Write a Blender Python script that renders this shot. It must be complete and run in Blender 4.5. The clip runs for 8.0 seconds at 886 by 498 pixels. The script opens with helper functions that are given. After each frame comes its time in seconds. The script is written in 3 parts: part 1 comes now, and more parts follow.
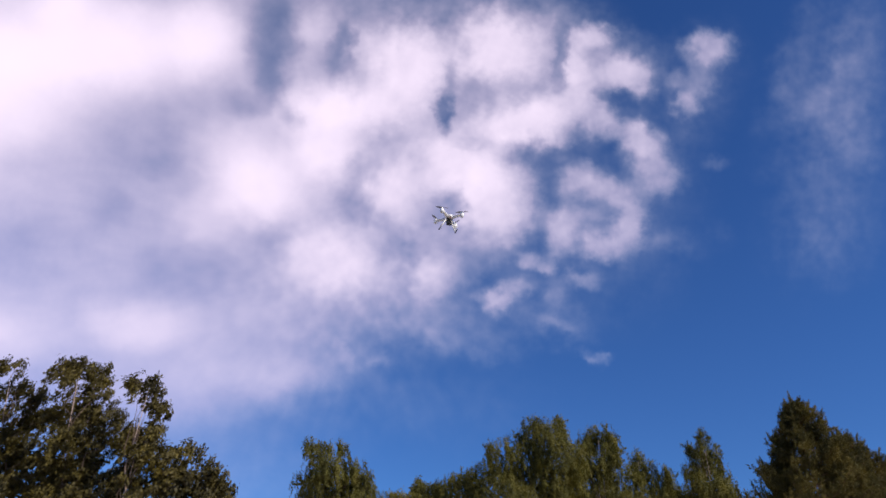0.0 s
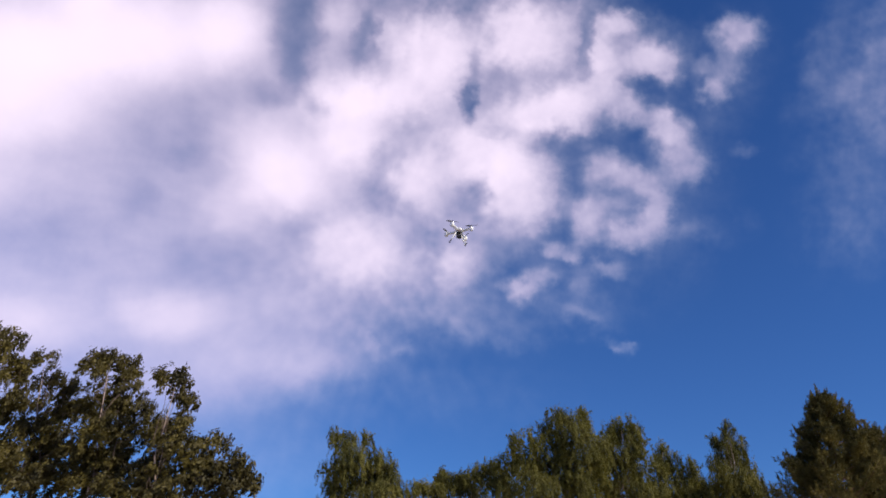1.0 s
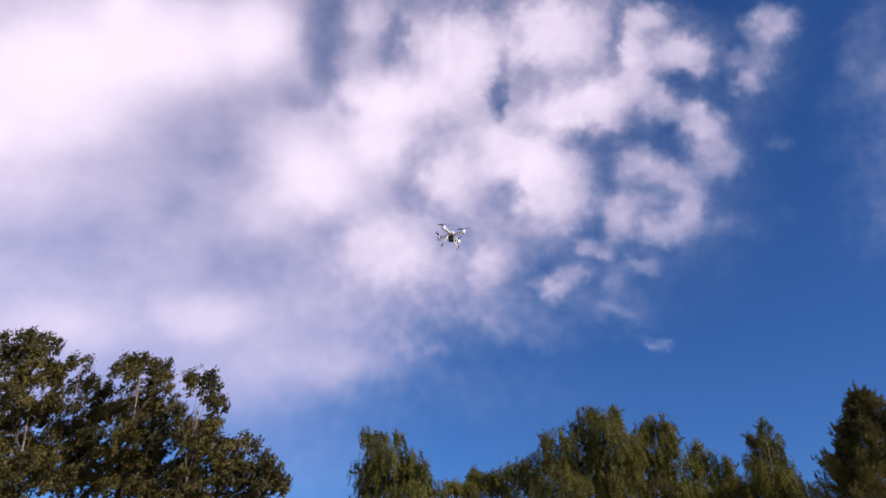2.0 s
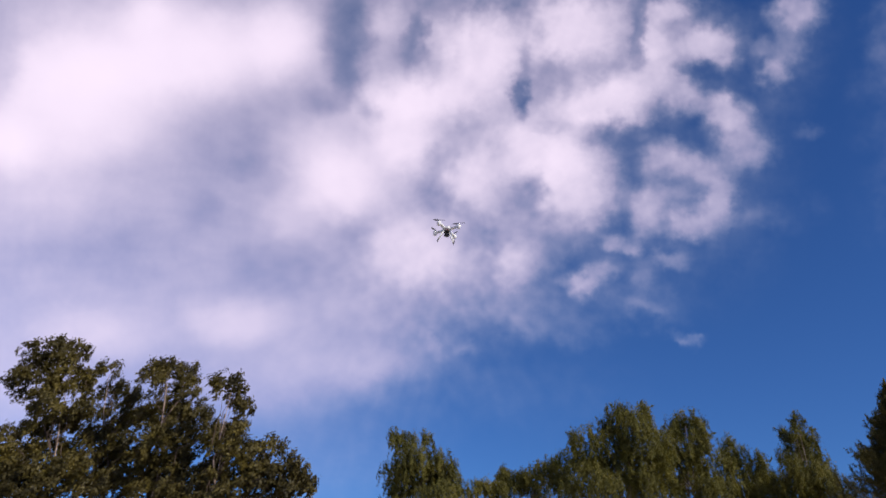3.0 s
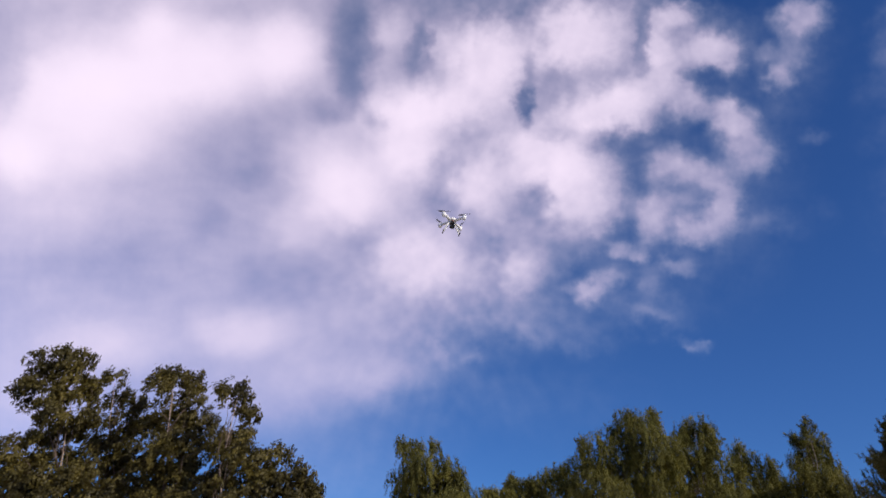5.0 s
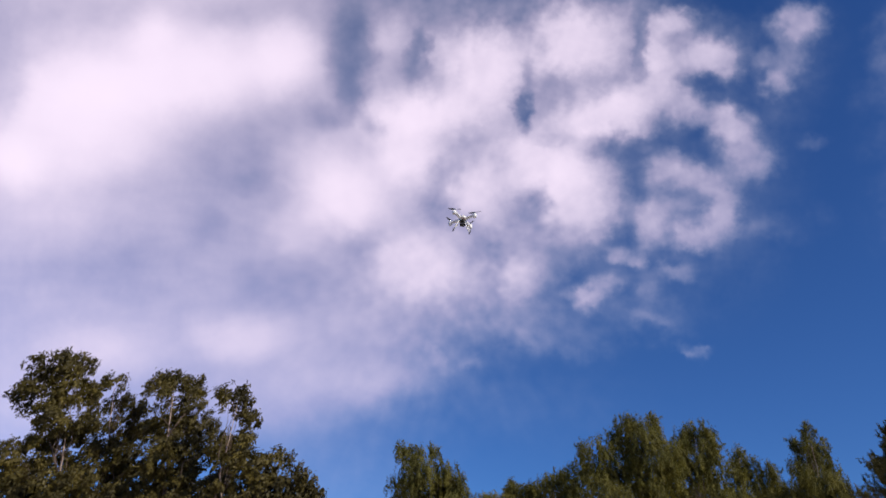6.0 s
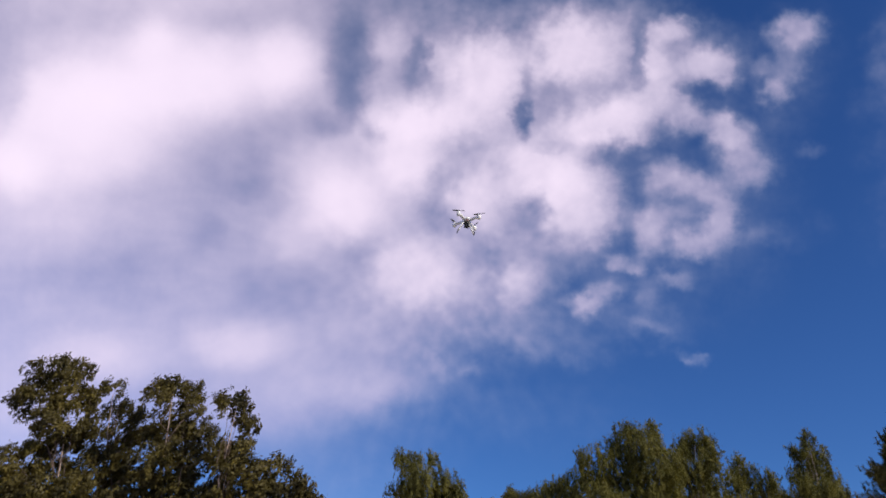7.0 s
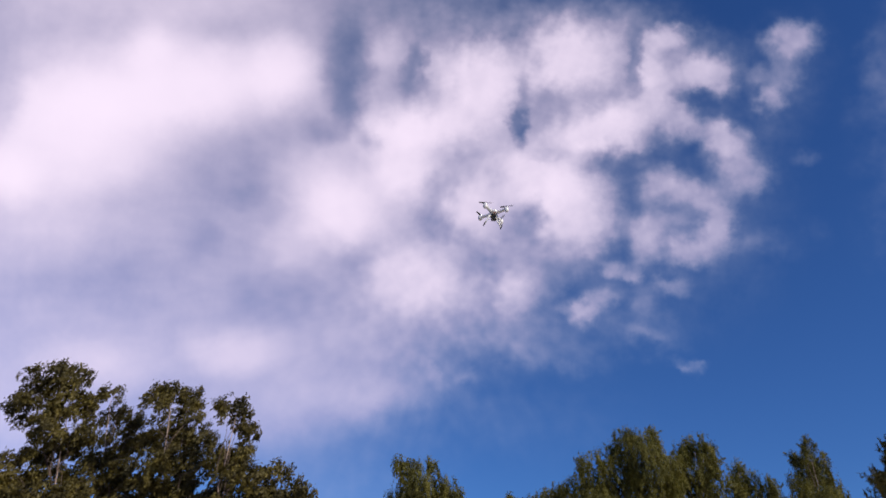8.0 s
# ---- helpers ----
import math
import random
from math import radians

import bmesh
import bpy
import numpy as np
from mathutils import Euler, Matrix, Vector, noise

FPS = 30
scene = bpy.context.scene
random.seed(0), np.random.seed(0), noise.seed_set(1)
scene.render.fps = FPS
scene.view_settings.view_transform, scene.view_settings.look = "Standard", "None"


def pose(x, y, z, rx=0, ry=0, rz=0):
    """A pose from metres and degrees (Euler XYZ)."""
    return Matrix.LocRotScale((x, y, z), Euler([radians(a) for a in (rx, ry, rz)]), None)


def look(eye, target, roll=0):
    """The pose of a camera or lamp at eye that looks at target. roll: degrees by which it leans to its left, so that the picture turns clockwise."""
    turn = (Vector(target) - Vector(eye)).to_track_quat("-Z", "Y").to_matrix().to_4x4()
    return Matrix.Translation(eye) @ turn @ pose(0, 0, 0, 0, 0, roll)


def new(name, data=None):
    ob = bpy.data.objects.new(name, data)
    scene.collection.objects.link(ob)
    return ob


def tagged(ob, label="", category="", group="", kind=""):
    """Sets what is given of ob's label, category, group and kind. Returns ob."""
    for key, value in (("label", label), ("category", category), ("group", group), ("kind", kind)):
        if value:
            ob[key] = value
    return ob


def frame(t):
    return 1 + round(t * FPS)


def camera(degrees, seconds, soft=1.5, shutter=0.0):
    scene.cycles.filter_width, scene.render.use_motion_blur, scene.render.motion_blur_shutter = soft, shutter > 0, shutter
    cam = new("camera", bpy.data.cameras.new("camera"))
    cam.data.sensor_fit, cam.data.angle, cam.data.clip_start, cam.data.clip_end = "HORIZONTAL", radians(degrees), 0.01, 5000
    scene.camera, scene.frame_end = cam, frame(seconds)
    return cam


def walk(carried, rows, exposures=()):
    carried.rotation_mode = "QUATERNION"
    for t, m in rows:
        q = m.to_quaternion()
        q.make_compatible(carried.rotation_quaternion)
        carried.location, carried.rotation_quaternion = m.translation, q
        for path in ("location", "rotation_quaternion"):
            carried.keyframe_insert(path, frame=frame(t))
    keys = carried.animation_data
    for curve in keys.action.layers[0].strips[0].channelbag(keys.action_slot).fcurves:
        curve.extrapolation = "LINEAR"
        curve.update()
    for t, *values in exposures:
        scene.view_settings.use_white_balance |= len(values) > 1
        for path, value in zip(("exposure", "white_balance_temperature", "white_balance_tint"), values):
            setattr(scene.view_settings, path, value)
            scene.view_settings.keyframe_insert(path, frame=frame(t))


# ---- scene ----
# ---------- camera: held by one person who steps aside and forward while looking up after the drone ----------
cam = camera(61.0, 8.0, soft=1.75)
# seconds, eye, yaw to the left, pitch up, roll
STEPS = [
    (0.0, -0.788, 0.311, 1.572, -7.62, 28.79, 0.21),
    (0.5, -0.785, 0.196, 1.605, -6.75, 28.27, 0.73),
    (1.0, -0.701, -0.003, 1.646, -5.51, 27.95, 1.09),
    (1.5, -0.528, -0.073, 1.687, -4.16, 27.89, 1.42),
    (3.0, -0.076, -0.033, 1.660, -0.53, 27.79, 1.06),
    (3.5, -0.012, -0.039, 1.647, -0.06, 27.83, 0.92),
    (4.0, -0.000, 0.000, 1.600, 0.00, 28.00, 0.80),
    (4.5, -0.012, 0.115, 1.633, 0.02, 28.22, 0.82),
    (6.0, -0.169, 0.255, 1.575, -0.12, 28.84, 0.73),
    (6.5, -0.169, 0.245, 1.560, -0.15, 29.09, 0.83),
    (7.0, -0.214, 0.289, 1.539, -0.21, 29.37, 0.83),
    (7.5, -0.316, 0.506, 1.532, -0.31, 29.72, 0.66),
    (8.0, -0.457, 0.563, 1.560, -0.50, 29.92, 0.69),
]


def aim(eye, yaw, pitch, roll):
    """The pose of the held camera for a place and a heading."""
    a, b = radians(yaw), radians(pitch)
    ahead = Vector((-math.sin(a) * math.cos(b), math.cos(a) * math.cos(b), math.sin(b)))
    return look(eye, Vector(eye) + ahead, roll)


walk(cam, [(t, aim((x, y, z), yaw, pitch, roll)) for t, x, y, z, yaw, pitch, roll in STEPS],
     exposures=[(0.0, 0.17), (1.0, 0.18), (1.5, 0.17), (3.0, 0.06), (3.5, 0.01), (4.5, 0.05), (6.0, 0.05), (8.0, 0.03)])

# ---------- light: afternoon sun behind the viewer's right shoulder, broken cloud ----------
SUN_AZ, SUN_EL = 126.0, 30.0  # clockwise from +y, above the horizon
sun_data = bpy.data.lights.new("sun", "SUN")
sun_data.energy, sun_data.angle, sun_data.color = 3.6, radians(0.6), (1.0, 0.93, 0.82)
sun = new("sun", sun_data)
sun_from = Vector((math.sin(radians(SUN_AZ)) * math.cos(radians(SUN_EL)), math.cos(radians(SUN_AZ)) * math.cos(radians(SUN_EL)), math.sin(radians(SUN_EL))))
sun.matrix_world = look(sun_from * 60, (0, 0, 0))

# Clouds, on a plane that touches the sky 28 degrees above the wood's edge: place right and up, half width,
# half height (hundredths of the distance), turn in degrees, thickness, and how much of it is solid core.
VEILS = [
    (-39.8, 7.6, 51.8, 37.6, 0, 0.64, 0.50),
    (3.8, 18.1, 24.8, 24.8, 0, 0.52, 0.50),
    (30.8, 12.8, 18.0, 21.8, 15, 0.23, 0.45),
    (-39.8, 37.6, 36.1, 15.0, 0, 0.66, 0.40),
    (-9.0, -8.9, 22.5, 10.5, 18, 0.34, 0.20),
    (-55.6, -15.0, 24.8, 12.0, 0, 0.30, 0.20),
    (11.3, -2.2, 13.5, 8.3, 10, 0.22, 0.20),
    (22.5, 30.1, 14.3, 9.8, 0, 0.42, 0.30),
    (46.6, 27.1, 7.5, 9.8, -20, 0.20, 0.20),
    (-16.5, -19.5, 18.0, 6.0, 12, 0.13, 0.00),
    (24.8, -6.7, 8.3, 4.1, -5, 0.12, 0.20),
    (-43.6, 8.3, 12.0, 8.3, 15, 0.18, 0.10),
    (15.8, -9.7, 12.8, 4.1, 5, 0.14, 0.20),
    (5.3, -18.7, 28.5, 9.0, 0, 0.12, 0.10),
]
BANKS = [
    (-36.1, 24.1, 22.5, 7.1, 8, 0.86, 0.35),
    (-49.6, 21.1, 14.3, 9.8, 0, 0.85, 0.30),
    (-57.1, 14.0, 5.6, 5.6, 0, 0.90, 0.20),
    (-21.0, 27.5, 5.6, 6.0, 0, 0.70, 0.30),
    (-47.3, 14.4, 15.0, 5.3, 10, 0.60, 0.20),
    (-54.1, 7.6, 11.3, 8.3, 0, 0.45, 0.10),
    (-27.0, -10.4, 9.0, 4.1, 0, 0.50, 0.20),
    (-45.1, -11.9, 10.5, 3.8, 0, 0.45, 0.10),
    (-38.3, 30.1, 4.5, 3.8, 0, 0.70, 0.20),
    (-19.5, 3.8, 4.5, 4.5, 0, 0.35, 0.10),
    (-26.3, -18.7, 15.0, 8.3, 0, 0.24, 0.10),
    (-13.5, -30.0, 17.3, 8.3, 0, 0.22, 0.10),
    (-58.6, -21.7, 12.8, 10.5, 0, 0.40, 0.10),
]
HIGH_PUFFS = [
    (6.0, 26.4, 6.4, 5.6, 0, 0.74, 0.45),
    (-3.4, 18.9, 8.3, 3.8, 5, 0.83, 0.30),
    (-12.8, 8.3, 7.5, 5.6, 0, 0.78, 0.30),
    (-4.9, 13.6, 6.0, 4.5, 0, 0.74, 0.30),
    (17.7, 29.0, 7.1, 5.6, 0, 0.68, 0.50),
    (22.5, 19.6, 9.0, 4.1, 12, 0.78, 0.40),
    (12.8, 12.8, 8.3, 5.6, 0, 0.69, 0.40),
    (18.0, 8.3, 6.4, 6.8, 0, 0.66, 0.50),
    (4.5, 9.1, 5.3, 4.5, 0, 0.55, 0.20),
    (-16.5, 12.8, 6.0, 4.5, 0, 0.46, 0.20),
    (-7.5, 29.8, 3.4, 3.4, 0, 0.32, 0.30),
    (-0.8, 28.6, 2.6, 3.0, 0, 0.37, 0.30),
    (4.5, 21.1, 6.0, 4.5, 0, 0.55, 0.30),
]
LOW_PUFFS = [
    (-3.0, -0.7, 7.9, 5.3, 0, 0.58, 0.40),
    (10.5, -1.8, 3.8, 3.4, 0, 0.36, 0.30),
    (29.7, 24.1, 4.5, 4.5, 0, 0.55, 0.30),
    (35.9, 27.1, 4.8, 3.5, -10, 0.60, 0.50),
    (28.2, 27.9, 3.0, 3.4, 0, 0.45, 0.30),
    (30.8, 32.2, 3.4, 2.3, 0, 0.50, 0.40),
    (47.7, 31.6, 4.2, 2.9, 0, 0.50, 0.50),
    (44.7, 23.7, 2.3, 2.3, 30, 0.40, 0.30),
    (46.6, 27.1, 3.2, 3.0, 0, 0.30, 0.20),
    (42.8, 27.5, 1.9, 1.7, 0, 0.24, 0.20),
    (38.3, 17.7, 4.1, 3.4, 0, 0.60, 0.40),
    (41.3, 13.6, 3.8, 4.1, -20, 0.44, 0.30),
    (33.1, 20.0, 3.0, 2.6, 0, 0.50, 0.30),
]
RING = [
    (27.8, 5.3, 3.1, 4.1, 0, 0.43, 0.30),
    (33.1, 3.1, 4.1, 2.3, 0, 0.43, 0.30),
    (37.2, 6.8, 2.9, 5.8, 0, 0.43, 0.30),
    (32.3, 11.3, 5.8, 2.5, -15, 0.39, 0.30),
    (31.6, 7.6, 3.3, 1.7, 0, 0.17, 0.20),
    (31.6, 30.1, 8.3, 4.5, 0, 0.22, 0.20),
    (39.1, 28.6, 4.5, 5.3, 0, 0.15, 0.20),
    (32.7, 7.6, 7.5, 6.8, 0, 0.17, 0.50),
]
TUFTS = [
    (22.9, 0.5, 2.3, 2.0, 0, 0.29, 0.20),
    (26.1, 0.1, 1.8, 2.0, 0, 0.26, 0.20),
    (20.7, -4.1, 4.5, 1.8, 25, 0.34, 0.30),
    (18.8, -5.6, 2.7, 1.8, 0, 0.29, 0.20),
    (27.4, -3.7, 3.2, 2.7, 0, 0.22, 0.10),
    (31.9, -1.4, 2.7, 1.8, 0, 0.26, 0.20),
    (28.5, -7.8, 6.3, 3.6, -10, 0.16, 0.10),
    (19.5, -11.2, 7.2, 2.7, 0, 0.11, 0.00),
    (-0.8, -12.7, 3.6, 1.3, -50, 0.18, 0.00),
    (4.1, -13.4, 2.3, 1.3, -30, 0.18, 0.00),
    (-6.8, -15.7, 8.1, 3.2, 10, 0.22, 0.00),
    (-13.5, -16.5, 9.9, 4.5, 0, 0.18, 0.00),
    (12.8, -8.9, 6.3, 3.6, 0, 0.15, 0.00),
    (30.1, 14.4, 4.5, 1.1, -12, 0.22, 0.00),
]
FAR_WISPS = [
    (60.5, 32.1, 3.5, 11.3, -22, 0.14, 0),
    (61.3, 24.9, 4.5, 4.9, -0, 0.14, 0),
    (69.5, 32.8, 5.6, 12.8, -15, 0.17, 0),
    (70.9, 20.8, 4.9, 6.0, -0, 0.15, 0),
    (67.5, 21.4, 12.8, 24.8, -8, 0.22, 0),
    (68.3, 5.3, 10.5, 6.8, -0, 0.12, 0),
]
SHREDS = [
    (33.6, -11.6, 2.9, 0.9, -4, 0.22, 0),
    (34.0, -12.2, 1.6, 1.2, 0, 0.16, 0),
    (50.0, 16.0, 2.7, 1.4, -10, 0.17, 0),
    (46.3, 3.5, 4.5, 2.3, -15, 0.08, 0),
    (51.4, 5.3, 2.3, 3.0, 0, 0.09, 0),
    (42.1, 4.2, 3.8, 2.0, 10, 0.12, 0),
    (23.0, 0.4, 2.1, 1.5, 20, 0.20, 0),
    (25.8, -0.1, 2.1, 1.4, -30, 0.20, 0),
    (30.5, -1.1, 2.6, 1.2, 15, 0.17, 0),
    (28.3, -8.0, 3.3, 1.4, -10, 0.15, 0),
]
GAPS = [
    (-12.0, 27.9, 3.6, 8.6, 0, 0.42, 0.30),
    (-12.0, 21.9, 2.1, 3.4, 0, 0.20, 0.10),
    (-15.6, 19.0, 3.8, 2.3, -15, 0.22, 0.00),
    (-9.4, 17.7, 2.1, 1.5, -35, 0.22, 0.00),
    (-3.2, 28.6, 1.5, 4.5, -15, 0.35, 0.10),
    (10.9, 20.0, 1.5, 3.2, -5, 0.50, 0.30),
    (12.0, 24.9, 1.2, 3.4, 0, 0.25, 0.10),
    (-0.4, 6.7, 3.8, 2.7, -35, 0.24, 0.10),
    (12.4, 7.2, 2.1, 3.0, 0, 0.24, 0.10),
    (-25.5, 10.3, 3.4, 2.0, 0, 0.15, 0.00),
    (-30.8, 4.7, 4.5, 3.8, 0, 0.15, 0.00),
    (-25.5, -2.6, 4.5, 4.5, 0, 0.10, 0.00),
    (-18.8, -3.7, 8.3, 4.1, 0, 0.16, 0.00),
]
CHANNELS = [
    (26.3, 29.0, 1.4, 5.6, 0, 0.37, 0.40),
    (34.9, 23.4, 3.9, 1.2, 0, 0.31, 0.30),
    (27.0, 15.1, 7.8, 2.1, 8, 0.29, 0.40),
    (25.9, 10.6, 2.2, 3.9, 10, 0.31, 0.30),
    (23.3, 3.1, 1.7, 3.0, -20, 0.31, 0.20),
    (40.2, 23.4, 1.7, 5.2, 0, 0.31, 0.20),
    (18.4, -2.9, 1.9, 3.0, -35, 0.31, 0.30),
    (34.9, 5.7, 1.9, 1.0, 0, 0.21, 0.20),
    (30.4, 3.7, 1.6, 0.9, 0, 0.18, 0.20),
    (33.8, 15.1, 2.2, 3.5, 0, 0.24, 0.20),
    (15.4, 24.1, 5.2, 1.9, 0, 0.12, 0.00),
    (11.3, 31.3, 5.2, 1.7, -20, 0.12, 0.00),
    (14.7, 16.2, 4.3, 0.9, 0, 0.09, 0.00),
]
FADED = [
    (-24.8, 12.8, 11.3, 5.3, 20, 0.12, 0.00),
    (-10.5, 1.2, 3.0, 3.4, 0, 0.15, 0.00),
    (5.3, 0.8, 3.8, 3.0, 0, 0.20, 0.00),
    (-3.8, 24.9, 3.0, 2.3, 0, 0.20, 0.00),
    (-43.6, 0.1, 12.0, 5.3, 0, 0.10, 0.00),
    (-57.9, 23.7, 3.0, 5.3, 0, 0.12, 0.00),
    (-47.3, 33.9, 9.0, 3.4, 0, 0.11, 0.00),
    (-28.5, 33.1, 7.5, 3.0, 5, 0.11, 0.00),
    (0.0, 11.3, 2.6, 2.6, 0, 0.20, 0.00),
]
COVER = (VEILS, BANKS, HIGH_PUFFS, LOW_PUFFS, RING, TUFTS, FAR_WISPS, SHREDS)
OPENINGS = (GAPS, CHANNELS, FADED)


class Nodes:
    """A short hand for wiring shader nodes."""

    def __init__(self, tree):
        self.tree = tree
        tree.nodes.clear()

    def add(self, kind, *links, **settings):
        node = self.tree.nodes.new(kind)
        for key, value in settings.items():
            setattr(node, key, value)
        for socket, value in links:
            self.put(node.inputs[socket], value)
        return node

    def put(self, socket, value):
        if isinstance(value, bpy.types.NodeSocket):
            self.tree.links.new(value, socket)
        else:
            socket.default_value = value

    def math(self, operation, a, b=0.0, clamp=False):
        return self.add("ShaderNodeMath", (0, a), (1, b), operation=operation, use_clamp=clamp).outputs[0]

    def vec(self, operation, a, b=(0, 0, 0)):
        node = self.add("ShaderNodeVectorMath", (0, a), (1, b), operation=operation)
        return node.outputs["Value" if operation in ("DOT_PRODUCT", "LENGTH") else "Vector"]

    def scale(self, a, factor):
        node = self.add("ShaderNodeVectorMath", (0, a), operation="SCALE")
        self.put(node.inputs["Scale"], factor)
        return node.outputs["Vector"]

    def noise(self, vector, scale, detail=4.0, rough=0.55, out="Fac"):
        return self.add("ShaderNodeTexNoise", ("Vector", vector), ("Scale", scale), ("Detail", detail), ("Roughness", rough)).outputs[out]

    def ramp(self, factor, stops, mode="LINEAR"):
        node = self.add("ShaderNodeValToRGB", ("Fac", factor))
        node.color_ramp.interpolation = mode
        points = node.color_ramp.elements
        while len(points) < len(stops):
            points.new(0.5)
        for point, (at, colour) in zip(points, stops):
            point.position, point.color = at, (*colour, 1.0)
        return node.outputs["Color"]

    def map(self, value, a, b, c=0.0, d=1.0, kind="SMOOTHSTEP"):
        return self.add("ShaderNodeMapRange", (0, value), (1, a), (2, b), (3, c), (4, d), interpolation_type=kind).outputs[0]

    def mix(self, factor, a, b, blend="MIX"):
        node = self.add("ShaderNodeMix", data_type="RGBA", blend_type=blend)
        for socket, value in zip((node.inputs[0], node.inputs[6], node.inputs[7]), (factor, a, b)):
            self.put(socket, value)
        return node.outputs[2]


def build_world():
    world = bpy.data.worlds.new("sky")
    scene.world = world
    world.use_nodes = True
    n = Nodes(world.node_tree)
    way = n.add("ShaderNodeTexCoord").outputs["Generated"]
    sky = n.add("ShaderNodeTexSky", sky_type="NISHITA", sun_disc=False, sun_elevation=radians(SUN_EL), sun_rotation=radians(SUN_AZ),
                altitude=150.0, air_density=1.0, dust_density=0.0, ozone_density=2.0).outputs["Color"]
    # the plane of the clouds
    base = aim((0.0, 0.0, 1.6), 0.0, 28.0, 0.8).to_3x3()
    right, up, ahead = base.col[0], base.col[1], -base.col[2]
    depth = n.math("MAXIMUM", n.vec("DOT_PRODUCT", way, ahead), 0.02)
    u = n.math("DIVIDE", n.vec("DOT_PRODUCT", way, right), depth)
    v = n.math("DIVIDE", n.vec("DOT_PRODUCT", way, up), depth)
    flat = n.scale(n.add("ShaderNodeCombineXYZ", (0, u), (1, v)).outputs[0], 100.0)
    # billows: the outlines curl at two scales
    big = n.vec("SUBTRACT", n.noise(flat, 0.10, 3.0, 0.5, "Color"), (0.5, 0.5, 0.5))
    small = n.vec("SUBTRACT", n.noise(flat, 0.30, 3.0, 0.5, "Color"), (0.5, 0.5, 0.5))
    fine = n.vec("SUBTRACT", n.noise(flat, 0.9, 2.0, 0.5, "Color"), (0.5, 0.5, 0.5))
    ragged = n.map(u, -0.22, 0.12, 0.4, 1.0)  # smooth thick cloud to the left, torn edges to the right
    curl = n.vec("ADD", n.scale(small, 3.6), n.scale(fine, 1.2))
    bent = n.vec("ADD", flat, n.vec("ADD", n.scale(big, 2.2), n.scale(curl, ragged)))
    bent = n.vec("ADD", n.vec("MULTIPLY", bent, (1, 1, 0)), (0, 0, 1))

    def cover(rows, clear):
        for x, y, wide, high, turn, thick, core in rows:
            c, s = math.cos(radians(turn)), math.sin(radians(turn))
            across = n.vec("DOT_PRODUCT", bent, (c / wide, s / wide, -(c * x + s * y) / wide))
            upward = n.vec("DOT_PRODUCT", bent, (-s / high, c / high, (s * x - c * y) / high))
            off = n.add("ShaderNodeMath", (0, upward), (1, upward), (2, n.math("MULTIPLY", across, across)), operation="MULTIPLY_ADD").outputs[0]
            clear = n.math("MULTIPLY", clear, n.map(n.math("SQRT", off), core * 0.7, 1.28, 1.0 - thick, 1.0))
        return clear

    clear = 1.0
    for rows in COVER:
        clear = cover(rows, clear)
    open_sky = 1.0
    for rows in OPENINGS:
        open_sky = cover(rows, open_sky)
    white = n.math("MULTIPLY", n.math("SUBTRACT", 1.0, clear), open_sky)
    # ragged, thin parts: soft fleece where the cover is neither open nor solid
    lumps = [n.math("MULTIPLY", n.math("SUBTRACT", n.noise(flat, size, 2.0, 0.45), 0.5), gain) for size, gain in ((0.13, 0.6), (0.30, 0.85), (0.62, 0.45))]
    fleece = n.math("ADD", n.math("ADD", lumps[0], lumps[1]), lumps[2])
    part_way = n.math("MULTIPLY", n.math("POWER", white, 0.75), n.math("SUBTRACT", 1.02, white))
    white = n.math("ADD", white, n.math("MULTIPLY", n.math("MULTIPLY", fleece, part_way), n.math("MULTIPLY", ragged, 1.1)), clamp=True)
    # the rest of the sky goes on with the same broken cover
    rest = n.math("MULTIPLY", n.map(n.noise(way, 3.2, 7.0, 0.6), 0.42, 0.66), 0.85)
    near = n.map(n.vec("DOT_PRODUCT", way, ahead), math.cos(radians(58)), math.cos(radians(42)))
    white = n.math("ADD", n.math("MULTIPLY", white, near), n.math("MULTIPLY", rest, n.math("SUBTRACT", 1.0, near)))
    blue = n.mix(1.0, n.scale(sky, SKY_STRENGTH), SKY_TINT, "MULTIPLY")
    colour = n.mix(n.math("POWER", white, 1.75), blue, n.ramp(white, [(0.15, CLOUD_THIN), (0.55, CLOUD_GREY), (0.95, CLOUD_WHITE)]))
    back = n.add("ShaderNodeBackground", ("Color", colour), ("Strength", 1.0))
    n.add("ShaderNodeOutputWorld", (0, back.outputs[0]))


SKY_STRENGTH = 0.095
SKY_TINT = (0.28, 0.525, 0.99, 1.0)
CLOUD_WHITE = (0.97, 0.83, 1.00)
CLOUD_GREY = (0.89, 0.77, 0.98)
CLOUD_THIN = (0.72, 0.80, 1.00)
build_world()


# ---------- materials ----------
def material(name):
    m = bpy.data.materials.new(name)
    m.use_nodes = True
    return m, Nodes(m.node_tree)


def finish(n, shader):
    n.add("ShaderNodeOutputMaterial", (0, shader))


def surface(n, colour, rough=0.6, metal=0.0, normal=None, spec=0.5):
    node = n.add("ShaderNodeBsdfPrincipled", ("Base Color", colour), ("Roughness", rough), ("Metallic", metal), ("Specular IOR Level", spec))
    if normal is not None:
        n.put(node.inputs["Normal"], normal)
    return node.outputs[0]


def bump(n, height, strength=0.4, distance=0.01):
    return n.add("ShaderNodeBump", ("Height", height), ("Strength", strength), ("Distance", distance)).outputs[0]


